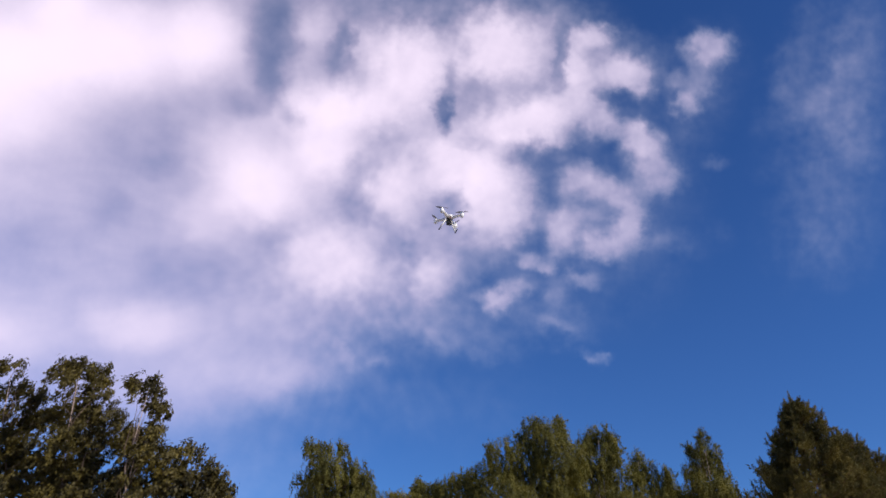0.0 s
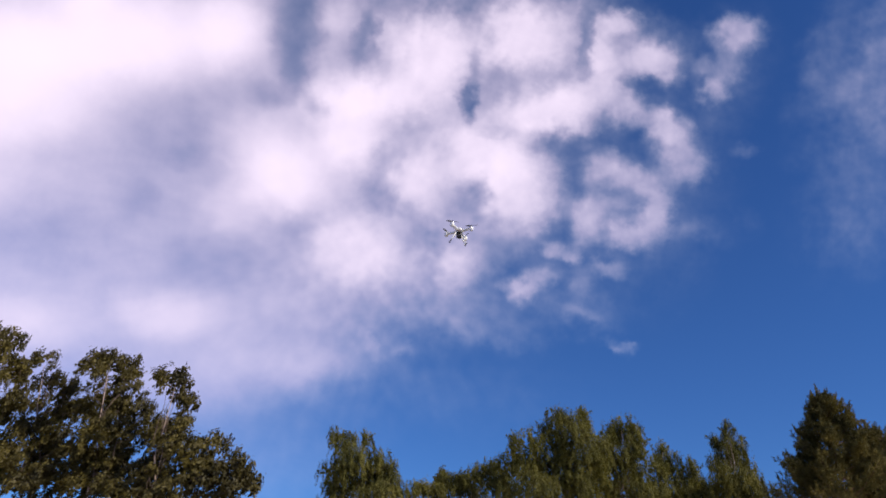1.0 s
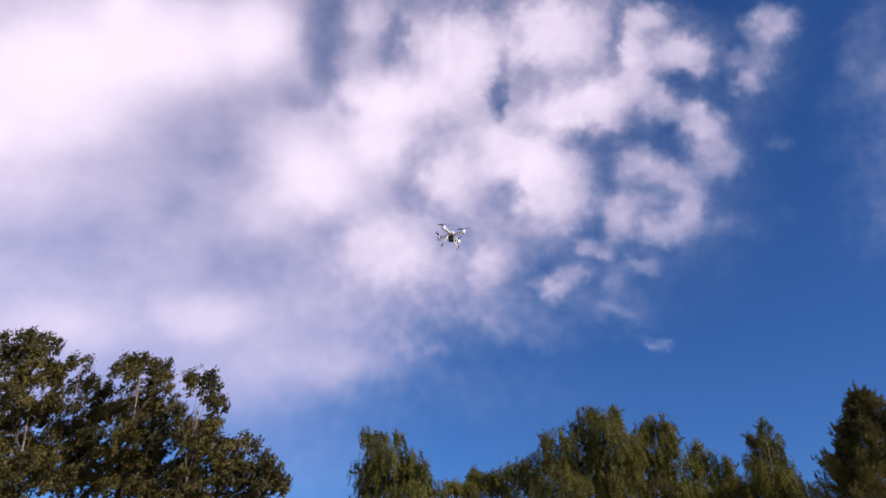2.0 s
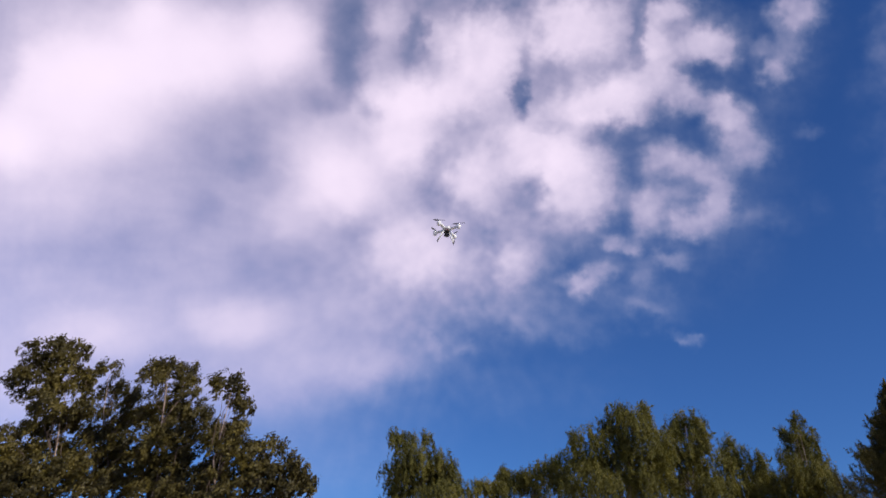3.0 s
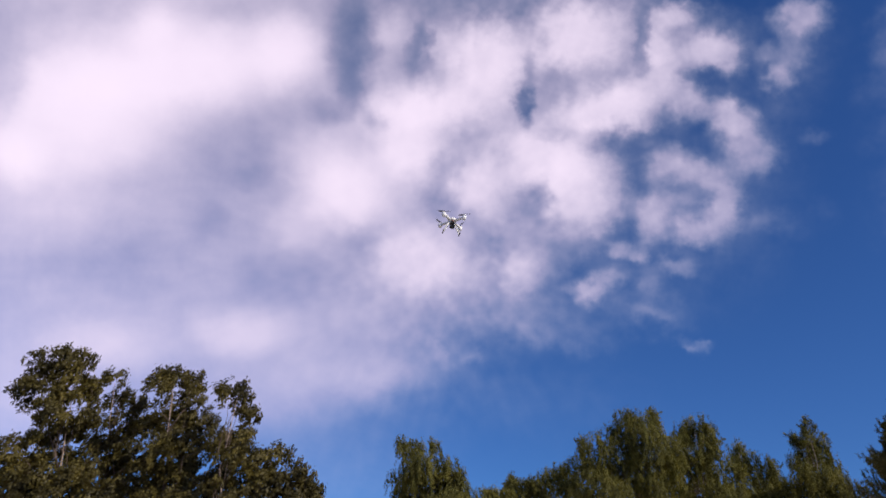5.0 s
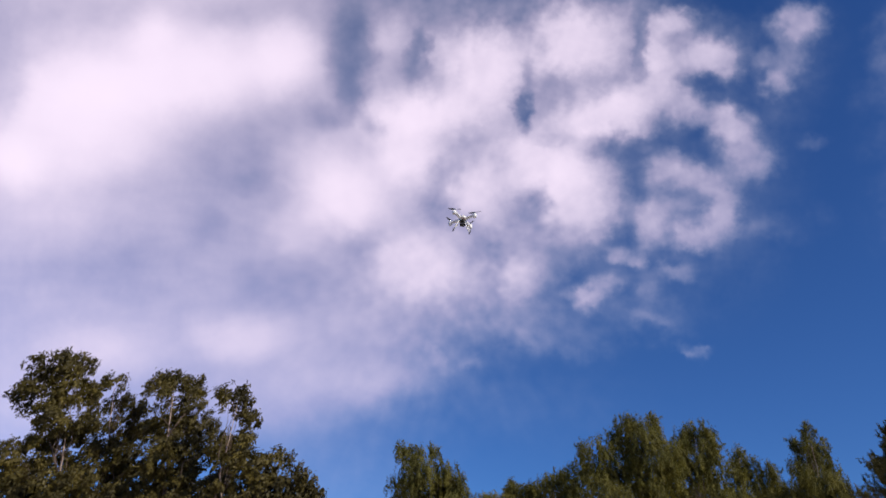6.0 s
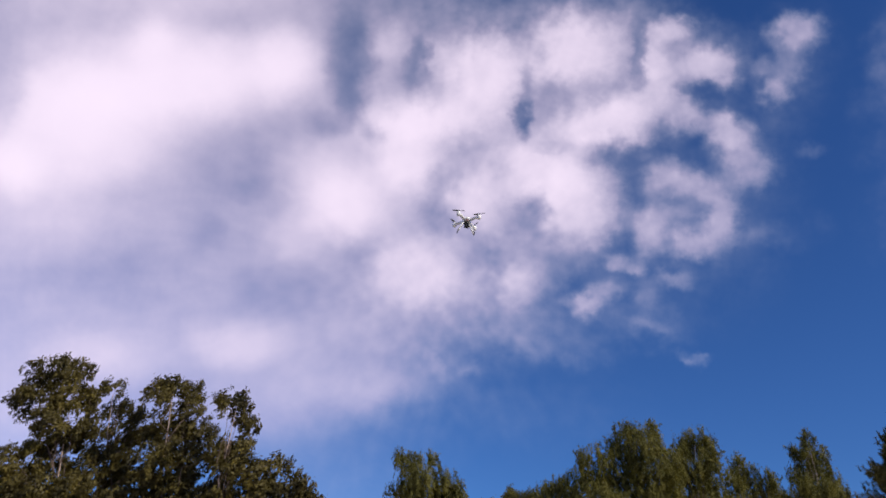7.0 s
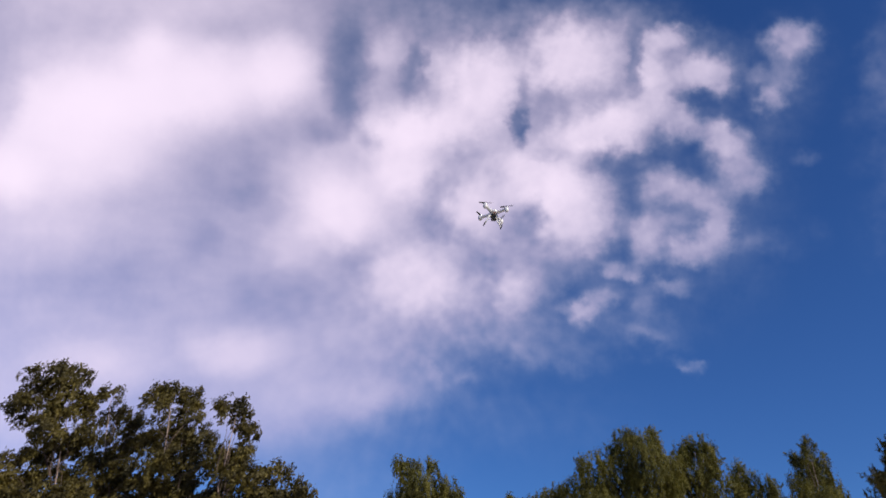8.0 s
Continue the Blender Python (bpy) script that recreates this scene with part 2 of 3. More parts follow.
def leaf_material(name, dark, mid, light, glow, share=0.35, rough=0.45, gloss=0.25):
    """Leaves: each its own green, painted patches of highlight and shade, light passing through."""
    m, n = material(name)
    place = n.add("ShaderNodeTexCoord").outputs["Object"]
    each = n.add("ShaderNodeNewGeometry").outputs["Random Per Island"]
    patch = n.noise(place, 0.6, 3.0)
    mixed = n.math("ADD", n.math("MULTIPLY", each, 0.30), n.math("MULTIPLY", n.math("SUBTRACT", patch, 0.35), 2.1), clamp=True)
    colour = n.ramp(mixed, [(0.0, dark), (0.5, mid), (1.0, light)])
    shine = surface(n, colour, rough, spec=gloss)
    back = n.add("ShaderNodeBsdfTranslucent", ("Color", n.mix(1.0, colour, (*glow, 1.0), "MULTIPLY"))).outputs[0]
    finish(n, n.add("ShaderNodeMixShader", (0, share), (1, shine), (2, back)).outputs[0])
    return m


def birch_bark(name, pale, stained):
    m, n = material(name)
    place = n.add("ShaderNodeTexCoord").outputs["Object"]
    dashes = n.noise(n.vec("MULTIPLY", place, (5.0, 5.0, 26.0)), 1.0, 4.0, 0.6)
    stains = n.noise(place, 2.3, 4.0)
    white = n.mix(n.map(stains, 0.45, 0.7), (*pale, 1), (*stained, 1))
    colour = n.mix(n.map(dashes, 0.58, 0.66), white, (0.05, 0.045, 0.04, 1))
    finish(n, surface(n, colour, 0.75, 0.0, bump(n, dashes, 0.5, 0.01)))
    return m


def pine_bark():
    m, n = material("pine_bark")
    place = n.add("ShaderNodeTexCoord").outputs["Object"]
    plates = n.noise(n.vec("MULTIPLY", place, (7.0, 7.0, 2.5)), 1.0, 5.0, 0.65)
    colour = n.ramp(plates, [(0.3, (0.05, 0.03, 0.02)), (0.55, (0.20, 0.10, 0.055)), (0.8, (0.32, 0.18, 0.10))])
    finish(n, surface(n, colour, 0.85, 0.0, bump(n, plates, 0.8, 0.03)))
    return m


def gravel_ground():
    m, n = material("sandy_gravel")
    place = n.add("ShaderNodeTexCoord").outputs["Object"]
    grit, patches = n.noise(place, 40.0, 6.0, 0.7), n.noise(place, 0.15, 4.0)
    stone = n.ramp(grit, [(0.3, (0.22, 0.19, 0.15)), (0.7, (0.46, 0.41, 0.34))])
    colour = n.mix(n.map(patches, 0.55, 0.75), stone, (0.12, 0.13, 0.05, 1))
    finish(n, surface(n, colour, 0.9, 0.0, bump(n, grit, 0.6, 0.02)))
    return m


def plastic(name, colour, rough, wear):
    m, n = material(name)
    place = n.add("ShaderNodeTexCoord").outputs["Object"]
    dirt, grain = n.noise(place, 18.0, 4.0), n.noise(place, 220.0, 2.0)
    dull = tuple(c * wear for c in colour)
    finish(n, surface(n, n.mix(n.map(dirt, 0.45, 0.75), (*colour, 1), (*dull, 1)), rough, 0.0, bump(n, grain, 0.15, 0.0005)))
    return m


def metal(name, colour, rough):
    m, n = material(name)
    place = n.add("ShaderNodeTexCoord").outputs["Object"]
    brushed = n.noise(n.vec("MULTIPLY", place, (40, 40, 400)), 1.0, 3.0)
    finish(n, surface(n, n.mix(brushed, (*colour, 1), (*[c * 0.7 for c in colour], 1)), rough, 1.0))
    return m


def lens_glass():
    m, n = material("lens_glass")
    finish(n, n.add("ShaderNodeBsdfPrincipled", ("Base Color", (0.01, 0.012, 0.02, 1)), ("Roughness", 0.04), ("Coat Weight", 1.0)).outputs[0])
    return m


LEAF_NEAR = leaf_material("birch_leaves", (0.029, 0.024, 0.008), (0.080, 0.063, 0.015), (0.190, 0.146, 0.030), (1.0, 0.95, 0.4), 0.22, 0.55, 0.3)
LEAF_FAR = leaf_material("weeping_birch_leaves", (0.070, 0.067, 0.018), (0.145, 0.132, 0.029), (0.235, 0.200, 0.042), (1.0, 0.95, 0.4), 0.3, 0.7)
NEEDLES = leaf_material("pine_needles", (0.045, 0.044, 0.018), (0.128, 0.104, 0.028), (0.230, 0.166, 0.040), (1.0, 1.0, 0.5), 0.22, 0.7)
BIRCH_BARK = birch_bark("birch_bark", (0.46, 0.33, 0.25), (0.27, 0.18, 0.13))
LIMB_BARK = birch_bark("limb_bark", (0.14, 0.09, 0.065), (0.08, 0.055, 0.04))
PINE_BARK, TWIG_BARK, GRAVEL = pine_bark(), plastic("twig_bark", (0.10, 0.07, 0.05), 0.8, 0.6), gravel_ground()
WHITE_SHELL = plastic("white_shell", (0.86, 0.84, 0.83), 0.32, 0.88)
BLACK_PLASTIC = plastic("black_plastic", (0.025, 0.024, 0.025), 0.45, 1.6)
GREY_PROP = plastic("grey_propeller", (0.10, 0.095, 0.10), 0.4, 1.3)
RUBBER = plastic("rubber", (0.02, 0.02, 0.02), 0.8, 1.5)
RED_BAND = plastic("red_band", (0.45, 0.12, 0.08), 0.4, 0.8)
STEEL = metal("motor_metal", (0.55, 0.55, 0.56), 0.3)
GLASS = lens_glass()


# ---------- mesh tools ----------
def part(name, data, mat, parent, label="", smooth=True):
    """One mesh object under a thing or a part, from a bmesh or a finished mesh."""
    if isinstance(data, bmesh.types.BMesh):
        mesh = bpy.data.meshes.new(name)
        bmesh.ops.recalc_face_normals(data, faces=data.faces[:])
        data.to_mesh(mesh)
        data.free()
    else:
        mesh = data
    if not mesh.materials:
        mesh.materials.append(mat)
    if smooth:
        mesh.shade_smooth()
    ob = new(name, mesh)
    ob.parent = parent
    return tagged(ob, label=label)


def mesh_from(name, verts, faces):
    mesh = bpy.data.meshes.new(name)
    mesh.from_pydata(verts, [], faces)
    mesh.update()
    return mesh


def tube(bm, points, radii, sides=8, cap=True):
    """A round rod through points, with its own radius at each."""
    rings = []
    for i, p in enumerate(points):
        a, b = points[max(i - 1, 0)], points[min(i + 1, len(points) - 1)]
        along = (Vector(b) - Vector(a)).normalized()
        side = along.cross(Vector((0.31, 0.95, 0.07))).normalized()
        other = along.cross(side)
        rings.append([bm.verts.new(Vector(p) + (side * math.cos(k * math.tau / sides) + other * math.sin(k * math.tau / sides)) * radii[i]) for k in range(sides)])
    for low, high in zip(rings, rings[1:]):
        for k in range(sides):
            bm.faces.new((low[k], low[(k + 1) % sides], high[(k + 1) % sides], high[k]))
    if cap:
        bm.faces.new(rings[0][::-1])
        bm.faces.new(rings[-1])
    return bm


def lathe(bm, profile, centre=(0, 0, 0), sides=24):
    """A turned body about z from (radius, height) pairs."""
    c = Vector(centre)
    rings = [[bm.verts.new(c + Vector((r * math.cos(k * math.tau / sides), r * math.sin(k * math.tau / sides), h))) for k in range(sides)] for r, h in profile]
    for low, high in zip(rings, rings[1:]):
        for k in range(sides):
            bm.faces.new((low[k], low[(k + 1) % sides], high[(k + 1) % sides], high[k]))
    bm.faces.new(rings[0][::-1])
    bm.faces.new(rings[-1])
    return bm


def loft(bm, sections):
    """Skin over closed rings of equal length, closed at both ends."""
    rings = [[bm.verts.new(p) for p in ring] for ring in sections]
    k = len(rings[0])
    for low, high in zip(rings, rings[1:]):
        for i in range(k):
            bm.faces.new((low[i], low[(i + 1) % k], high[(i + 1) % k], high[i]))
    bm.faces.new(rings[0][::-1])
    bm.faces.new(rings[-1])
    return bm


def rounded_box(bm, size, centre=(0, 0, 0), edge=0.004):
    made = bmesh.ops.create_cube(bm, size=1.0, matrix=Matrix.Translation(centre) @ Matrix.Diagonal((*size, 1.0)))
    edges = list({e for v in made["verts"] for e in v.link_edges})
    bmesh.ops.bevel(bm, geom=edges, offset=edge, segments=2, affect="EDGES")
    return bm


def leaf_mesh(name, centres, along, facing, long, wide, rng, bend=0.25):
    """Many small leaves in one mesh: four-cornered blades folded along the midrib."""
    count = len(centres)
    along = along / np.linalg.norm(along, axis=1, keepdims=True)
    side = np.cross(along, facing)
    side /= np.linalg.norm(side, axis=1, keepdims=True)
    up = np.cross(side, along)
    size = rng.uniform(0.7, 1.25, (count, 1))
    stem = centres
    tip = centres + along * long * size
    middle = centres + along * long * 0.42 * size + up * bend * wide * size
    verts = np.stack([stem, middle + side * wide * 0.5 * size, tip, middle - side * wide * 0.5 * size], 1).reshape(-1, 3)
    mesh = bpy.data.meshes.new(name)
    mesh.vertices.add(count * 4)
    mesh.vertices.foreach_set("co", verts.astype(np.float32).ravel())
    mesh.loops.add(count * 4)
    mesh.loops.foreach_set("vertex_index", np.arange(count * 4, dtype=np.int32))
    mesh.polygons.add(count)
    mesh.polygons.foreach_set("loop_start", np.arange(0, count * 4, 4, dtype=np.int32))
    mesh.update(calc_edges=True)
    mesh.validate()
    return mesh


# ---------- the ground ----------
def build_ground():
    rng = np.random.RandomState(3)
    rings, spokes = [0, 3, 8, 16, 28, 45, 70, 110, 180, 320, 600, 1200, 2500, 4500], 48
    verts, faces = [(0.0, 0.0, 0.0)], []
    for r in rings[1:]:
        for k in range(spokes):
            a = k * math.tau / spokes
            verts.append((r * math.cos(a), r * math.sin(a), 0.0 if r < 4 else rng.uniform(-0.12, 0.12)))
    for k in range(spokes):
        faces.append((0, 1 + k, 1 + (k + 1) % spokes))
    for i in range(len(rings) - 2):
        a, b = 1 + i * spokes, 1 + (i + 1) * spokes
        for k in range(spokes):
            faces.append((a + k, b + k, b + (k + 1) % spokes, a + (k + 1) % spokes))
    ground = new("ground", mesh_from("ground", verts, faces))
    ground.data.materials.append(GRAVEL)
    ground.data.shade_smooth()
    tagged(ground, "pale sandy gravel ground with grassy patches", "ground", kind="structure")


build_ground()


# ---------- trees ----------
def wander(start, end, steps, sway, rng):
    """Points of a stem from start to end, a little crooked."""
    start, end = np.array(start, float), np.array(end, float)
    points = []
    for i in range(steps + 1):
        f = i / steps
        points.append(Vector(start + (end - start) * f + rng.normal(size=3) * sway * math.sin(math.pi * f)))
    return points


STYLE = {  # leaf length and width, leaves to a square metre of outline, leaves to a spray, spray length, its spread, wind
    "near": (0.170, 0.076, 400, 24, 0.72, 0.062, -0.42),
    "far": (0.190, 0.074, 440, 44, 1.76, 0.080, 0.10),
}


def birch(label, base, top, seed, style, lobes):
    """A birch: crooked white trunk, one limb for each mass of foliage, drooping twigs set with leaves.
    base: its foot; top: how far the tip lies to the side, and its height; lobes: place from the foot, half width, half height."""
    rng = np.random.RandomState(seed)
    long, wide, dense, per, droop, loose, wind = STYLE[style]
    tree = new("birch_tree")
    tree.location = (*base, 0.0)
    height = top[1]
    girth = 0.0062 * height + 0.012 if style == "near" else 0.0042 * height
    stem = wander((0, 0, -0.3), (top[0] * 0.95, 0, height * 0.955), 14, 0.012 * height, rng)
    radii = [girth * (1 - i / 14) ** 1.05 + 0.008 for i in range(15)]
    radii[0] *= 1.35
    part("trunk", tube(bmesh.new(), stem, radii, 10), BIRCH_BARK, tree, "white birch bark with dark marks")
    # masses of foliage below those given, down to a third of the height
    lowest = min(z for _, _, z, _, _ in lobes)
    spread = max(max(abs(x) + w * 0.6 for x, _, _, w, _ in lobes), 1.5)
    z = lowest - 0.06 * height
    lower = []
    while z > 0.34 * height:
        for _ in range(2):
            lower.append((rng.uniform(-0.7, 0.7) * spread, rng.uniform(-0.5, 0.5) * spread, z, 0.42 * spread, 0.07 * height))
        z -= 0.11 * height
    centres, ways, faces, twigs = [], [], [], bmesh.new()
    for number, (x, y, z, w, h) in enumerate([*lobes, *lower]):
        hidden = number >= len(lobes)
        # the limb that carries this mass
        start_f = min(max((z - h - rng.uniform(0.05, 0.15) * height) / height, 0.22), 0.95)
        at = stem[int(start_f * 14)]
        goal = Vector((x, y, z + 0.25 * h))
        limb = [at.lerp(goal, f) + Vector((0, 0, 0.10 * (goal - at).length * math.sin(math.pi * f))) + Vector(rng.normal(size=3) * 0.05 * (goal - at).length * math.sin(math.pi * f)) for f in np.linspace(0, 1, 7)]
        thick = 0.008 + 0.0048 * (goal - at).length
        part("limb", tube(bmesh.new(), limb, [thick * (1 - 0.14 * i) for i in range(7)], 6), LIMB_BARK, tree)
        # sprays: bunched on a few boughs of the mass, each hanging from its twig
        leaves = dense * 4 * w * h * ((0.24 if style == "near" else 0.18) if hidden else 1.0)
        bunches = []
        for _ in range(max(int(10 + 12 * w * h / 0.52) if style == "near" else int(6 + 6 * w * h / 1.32), 5)):
            v = rng.normal(size=3)
            v /= np.linalg.norm(v)
            bunches.append(v * rng.uniform(0.30, 0.88))
        for _ in range(max(int(leaves / per), 4)):
            bunch = bunches[rng.randint(len(bunches))]
            v = bunch + rng.normal(size=3) * (0.11 if style == "near" else 0.18)
            tip = np.array((x, y, z)) + v * (w, max(w * 0.8, 0.6), h)
            size = droop * rng.uniform(0.5, 1.15) * min(1.0, 0.40 + 0.5 * h)
            hang = np.array((wind + rng.normal() * 0.18 + 0.3 * v[0], rng.normal() * 0.22 + 0.2 * v[1], -1.0))
            if style == "near":
                hang[2] += rng.uniform(0.0, 0.8)
            elif rng.rand() < 0.16:
                hang = np.array((v[0] * 0.7 + rng.normal() * 0.3, v[1] * 0.7, 0.55))
                size *= 0.55
            hang /= np.linalg.norm(hang)
            tip = tip - hang * size * 0.4
            root = tip - v * (0.5 * w, 0.4 * w, 0.4 * h) - (0, 0, 0.15 * h)
            if rng.rand() < (0.22 if style == "near" else 0.10):
                tube(twigs, [Vector(root), Vector(tip), Vector(tip + hang * size)], [0.010, 0.007, 0.003], 3, False)
            f = rng.uniform(0, 1, (per, 1)) ** 0.9
            centres.append(tip + hang * size * f + rng.normal(size=(per, 3)) * loose * (1.25 - 0.7 * f))
            ways.append(hang + rng.normal(size=(per, 3)) * 0.42)
            out = v / max(np.linalg.norm(v), 0.2)
            faces.append(out * 0.9 + (0, 0, 0.5) + rng.normal(size=(per, 3)) * 0.45)
    tagged(part("twigwork", twigs, TWIG_BARK, tree, "thin brown hanging twigs"), kind="stuff")
    crown = leaf_mesh("crown", np.concatenate(centres), np.concatenate(ways), np.concatenate(faces), long, wide, rng)
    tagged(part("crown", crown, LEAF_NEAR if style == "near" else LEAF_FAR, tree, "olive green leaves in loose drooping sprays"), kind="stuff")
    return tagged(tree, label, "tree", "trees along the wood's edge")


def pine(label, base, height, seed):
    """A pine with upswept boughs in whorls and tufts of long needles, candles standing on their ends."""
    rng = np.random.RandomState(seed)
    tree = new("pine_tree")
    tree.location = (*base, 0.0)
    stem = wander((0, 0, -0.3), (0.0, 0, height), 16, 0.006 * height, rng)
    part("trunk", tube(bmesh.new(), stem, [0.26 * (1 - i / 16) ** 0.85 + 0.02 for i in range(17)], 12), PINE_BARK, tree, "flaking reddish pine bark")
    centres, ways = [], []

    def tuft(at, way, count, size):
        f = rng.uniform(-0.4, 1.0, (count, 1))
        centres.append(at + way * size * f + rng.normal(size=(count, 3)) * 0.05 * size)
        ways.append(way * 0.75 + rng.normal(size=(count, 3)) * 0.55)

    z = 0.38 * height
    while z < height - 0.5:
        up = (z - 0.38 * height) / (0.62 * height)
        reach = PINE_REACH * height * (1 - up) ** 0.98
        for k in range(7):
            a = (k + rng.uniform(-0.35, 0.35)) * math.tau / 7 + z * 2.4
            long = max(reach * rng.uniform(0.72, 1.08) * (1.0 + PINE_LEAN * up * math.cos(a)), 0.22)
            out = Vector((math.cos(a), math.sin(a), 0))
            at = Vector((0, 0, z + rng.uniform(-0.2, 0.2)))
            lift = 0.14 + 0.16 * up
            bough = [at + out * long * f + Vector((0, 0, long * (lift * f + 0.22 * f * f))) for f in np.linspace(0, 1, 7)]
            part("bough", tube(bmesh.new(), bough, [0.05 * (1 - 0.13 * i) * (0.5 + 0.5 * (1 - up)) + 0.008 for i in range(7)], 5), PINE_BARK, tree)
            for i in range(int(12 + 16 * long)):
                f = rng.uniform(0.25, 1.0) ** 0.7
                p = bough[min(int(f * 6), 5)].lerp(bough[min(int(f * 6) + 1, 6)], f * 6 % 1)
                off = rng.normal(size=3) * (0.36, 0.36, 0.17) * min(1.0, 0.3 + 0.25 * long)
                way = np.array(out) * 0.6 + (0, 0, 0.75) + rng.normal(size=3) * 0.35
                tuft(np.array(p) + off, way / np.linalg.norm(way), 44 if up > 0.3 else 14, rng.uniform(0.27, 0.50))
            for i in range(4):
                tuft(np.array(bough[-1]) + (0.05 * out.x * i, 0.05 * out.y * i, 0.17 * i), np.array((0.25 * out.x, 0.25 * out.y, 1.3)), 40 - 7 * i, 0.30 - 0.03 * i)
        z += 0.034 * height
    for i in range(8):
        tuft(np.array((0.0, 0.0, height - 0.75 + 0.15 * i)), np.array((0.0, 0.0, 1.3)), 60 - 5 * i, 0.32)
    ways = np.concatenate(ways)
    crown = leaf_mesh("crown", np.concatenate(centres), ways, rng.normal(size=ways.shape), 0.21, 0.038, rng, 0.1)
    tagged(part("crown", crown, NEEDLES, tree, "dark green needles in upright tufts"), kind="stuff")
    return tagged(tree, label, "tree", "trees along the wood's edge")


PINE_REACH, PINE_LEAN = 0.36, 0.40  # longest boughs to the height, and how much longer on the lee side
birch("tall silver birch with a wind-swept rounded crown", (-16.68, 36.61), (-2.01, 14.74), 11, "near",
    [(-2.20, -0.82, 14.23, 1.68, 0.84), (-2.90, -1.23, 13.40, 1.09, 0.90), (-1.56, -0.10, 14.56, 1.05, 0.78),
     (-4.16, 0.57, 13.11, 0.88, 0.88), (-1.98, -0.21, 13.18, 1.62, 1.10), (-0.76, -0.04, 13.11, 1.09, 0.90),
     (-1.65, -1.24, 11.53, 1.62, 0.88), (-0.57, -0.04, 11.73, 1.27, 0.89), (-1.79, 1.13, 11.27, 1.64, 0.72),
     (-2.88, 0.90, 10.90, 1.32, 0.66), (0.24, 0.59, 10.73, 0.82, 0.70), (-3.22, -1.00, 9.74, 1.57, 1.13),
     (-2.40, 1.01, 9.96, 1.56, 0.98), (-3.92, 0.92, 8.56, 1.81, 1.32), (-0.83, -0.85, 8.13, 1.83, 1.04),
     (-0.15, 0.34, 9.84, 1.26, 1.26), (1.17, -1.23, 7.96, 1.49, 0.89), (-2.10, -0.98, 8.68, 1.85, 0.87),
     (-0.23, -0.48, 8.73, 1.54, 0.87), (-1.84, -0.88, 7.53, 2.16, 0.74)])
birch("slender silver birch with a sparse tuft on top", (-15.23, 38.44), (-2.09, 14.71), 12, "near",
    [(-1.62, -0.93, 14.17, 0.72, 0.59), (-1.82, 0.65, 13.61, 0.88, 0.74), (-0.24, -0.63, 12.92, 0.84, 0.77),
     (-0.56, 0.09, 12.09, 0.85, 0.66), (0.05, -1.31, 10.45, 1.00, 0.62), (-2.04, 1.12, 12.36, 0.74, 0.74),
     (-0.55, 1.07, 12.07, 1.00, 0.81), (1.18, -1.26, 11.66, 0.74, 0.81), (-1.31, 1.23, 11.58, 0.87, 0.54),
     (1.03, -0.98, 9.58, 1.18, 0.81), (-0.21, -0.59, 8.15, 1.57, 0.82), (-1.23, 0.28, 10.11, 1.31, 0.92),
     (-1.77, 1.20, 9.01, 1.33, 0.87), (-0.59, 0.95, 9.97, 1.48, 0.85), (0.94, -1.34, 8.56, 1.53, 0.92)])
birch("silver birch with a pale trunk and dense domed crown", (-12.13, 35.39), (-0.92, 13.88), 13, "near",
    [(-1.16, 0.68, 13.73, 1.23, 0.74), (-1.13, -0.65, 12.85, 0.71, 0.89), (-0.11, 0.81, 13.21, 0.85, 0.85),
     (-0.60, 1.16, 12.16, 1.59, 1.04), (-0.05, 1.17, 11.31, 1.51, 1.03), (-0.59, -0.11, 10.42, 1.03, 0.88),
     (0.20, 0.27, 9.86, 1.76, 1.00), (-0.27, 0.68, 8.78, 1.77, 1.06), (0.95, 0.35, 8.34, 1.73, 1.04),
     (-0.71, 0.55, 7.85, 1.46, 0.88), (1.95, -1.15, 10.33, 0.84, 0.84), (-0.93, -0.50, 9.41, 0.99, 0.81),
     (1.26, -1.10, 7.46, 1.66, 0.72)])
birch("leaning silver birch with a bare white upper trunk", (-9.93, 33.68), (0.62, 12.62), 14, "near",
    [(0.50, 0.04, 12.30, 0.89, 0.61), (0.77, 0.65, 11.81, 0.67, 0.62), (1.16, 0.88, 11.28, 0.51, 0.62),
     (0.38, -1.16, 11.66, 0.38, 0.54), (1.37, -0.45, 10.22, 0.54, 0.60), (0.39, 1.22, 10.24, 1.03, 0.73),
     (0.82, 1.46, 9.52, 1.13, 0.84), (0.12, 1.59, 8.78, 1.42, 0.90), (0.12, 1.59, 7.90, 1.42, 0.84),
     (0.65, -0.61, 9.24, 0.59, 0.38), (0.28, -0.61, 8.08, 0.54, 0.32)])
birch("spreading silver birch with drooping outer twigs", (-8.64, 34.17), (1.13, 9.63), 15, "near",
    [(1.12, 0.83, 9.52, 1.06, 0.61), (0.61, -0.77, 9.02, 1.07, 0.70), (2.43, -1.06, 8.74, 0.63, 0.52),
     (3.09, -0.33, 8.34, 0.54, 0.54), (2.03, -0.54, 8.24, 1.27, 0.74), (0.54, 0.07, 8.21, 1.42, 0.82),
     (3.29, -0.46, 7.67, 0.48, 0.57), (1.84, -0.46, 7.48, 1.59, 0.74), (0.27, -0.93, 7.31, 1.45, 0.68),
     (1.15, -0.60, 8.46, 0.96, 0.59), (2.67, 1.00, 8.01, 0.72, 0.55)])
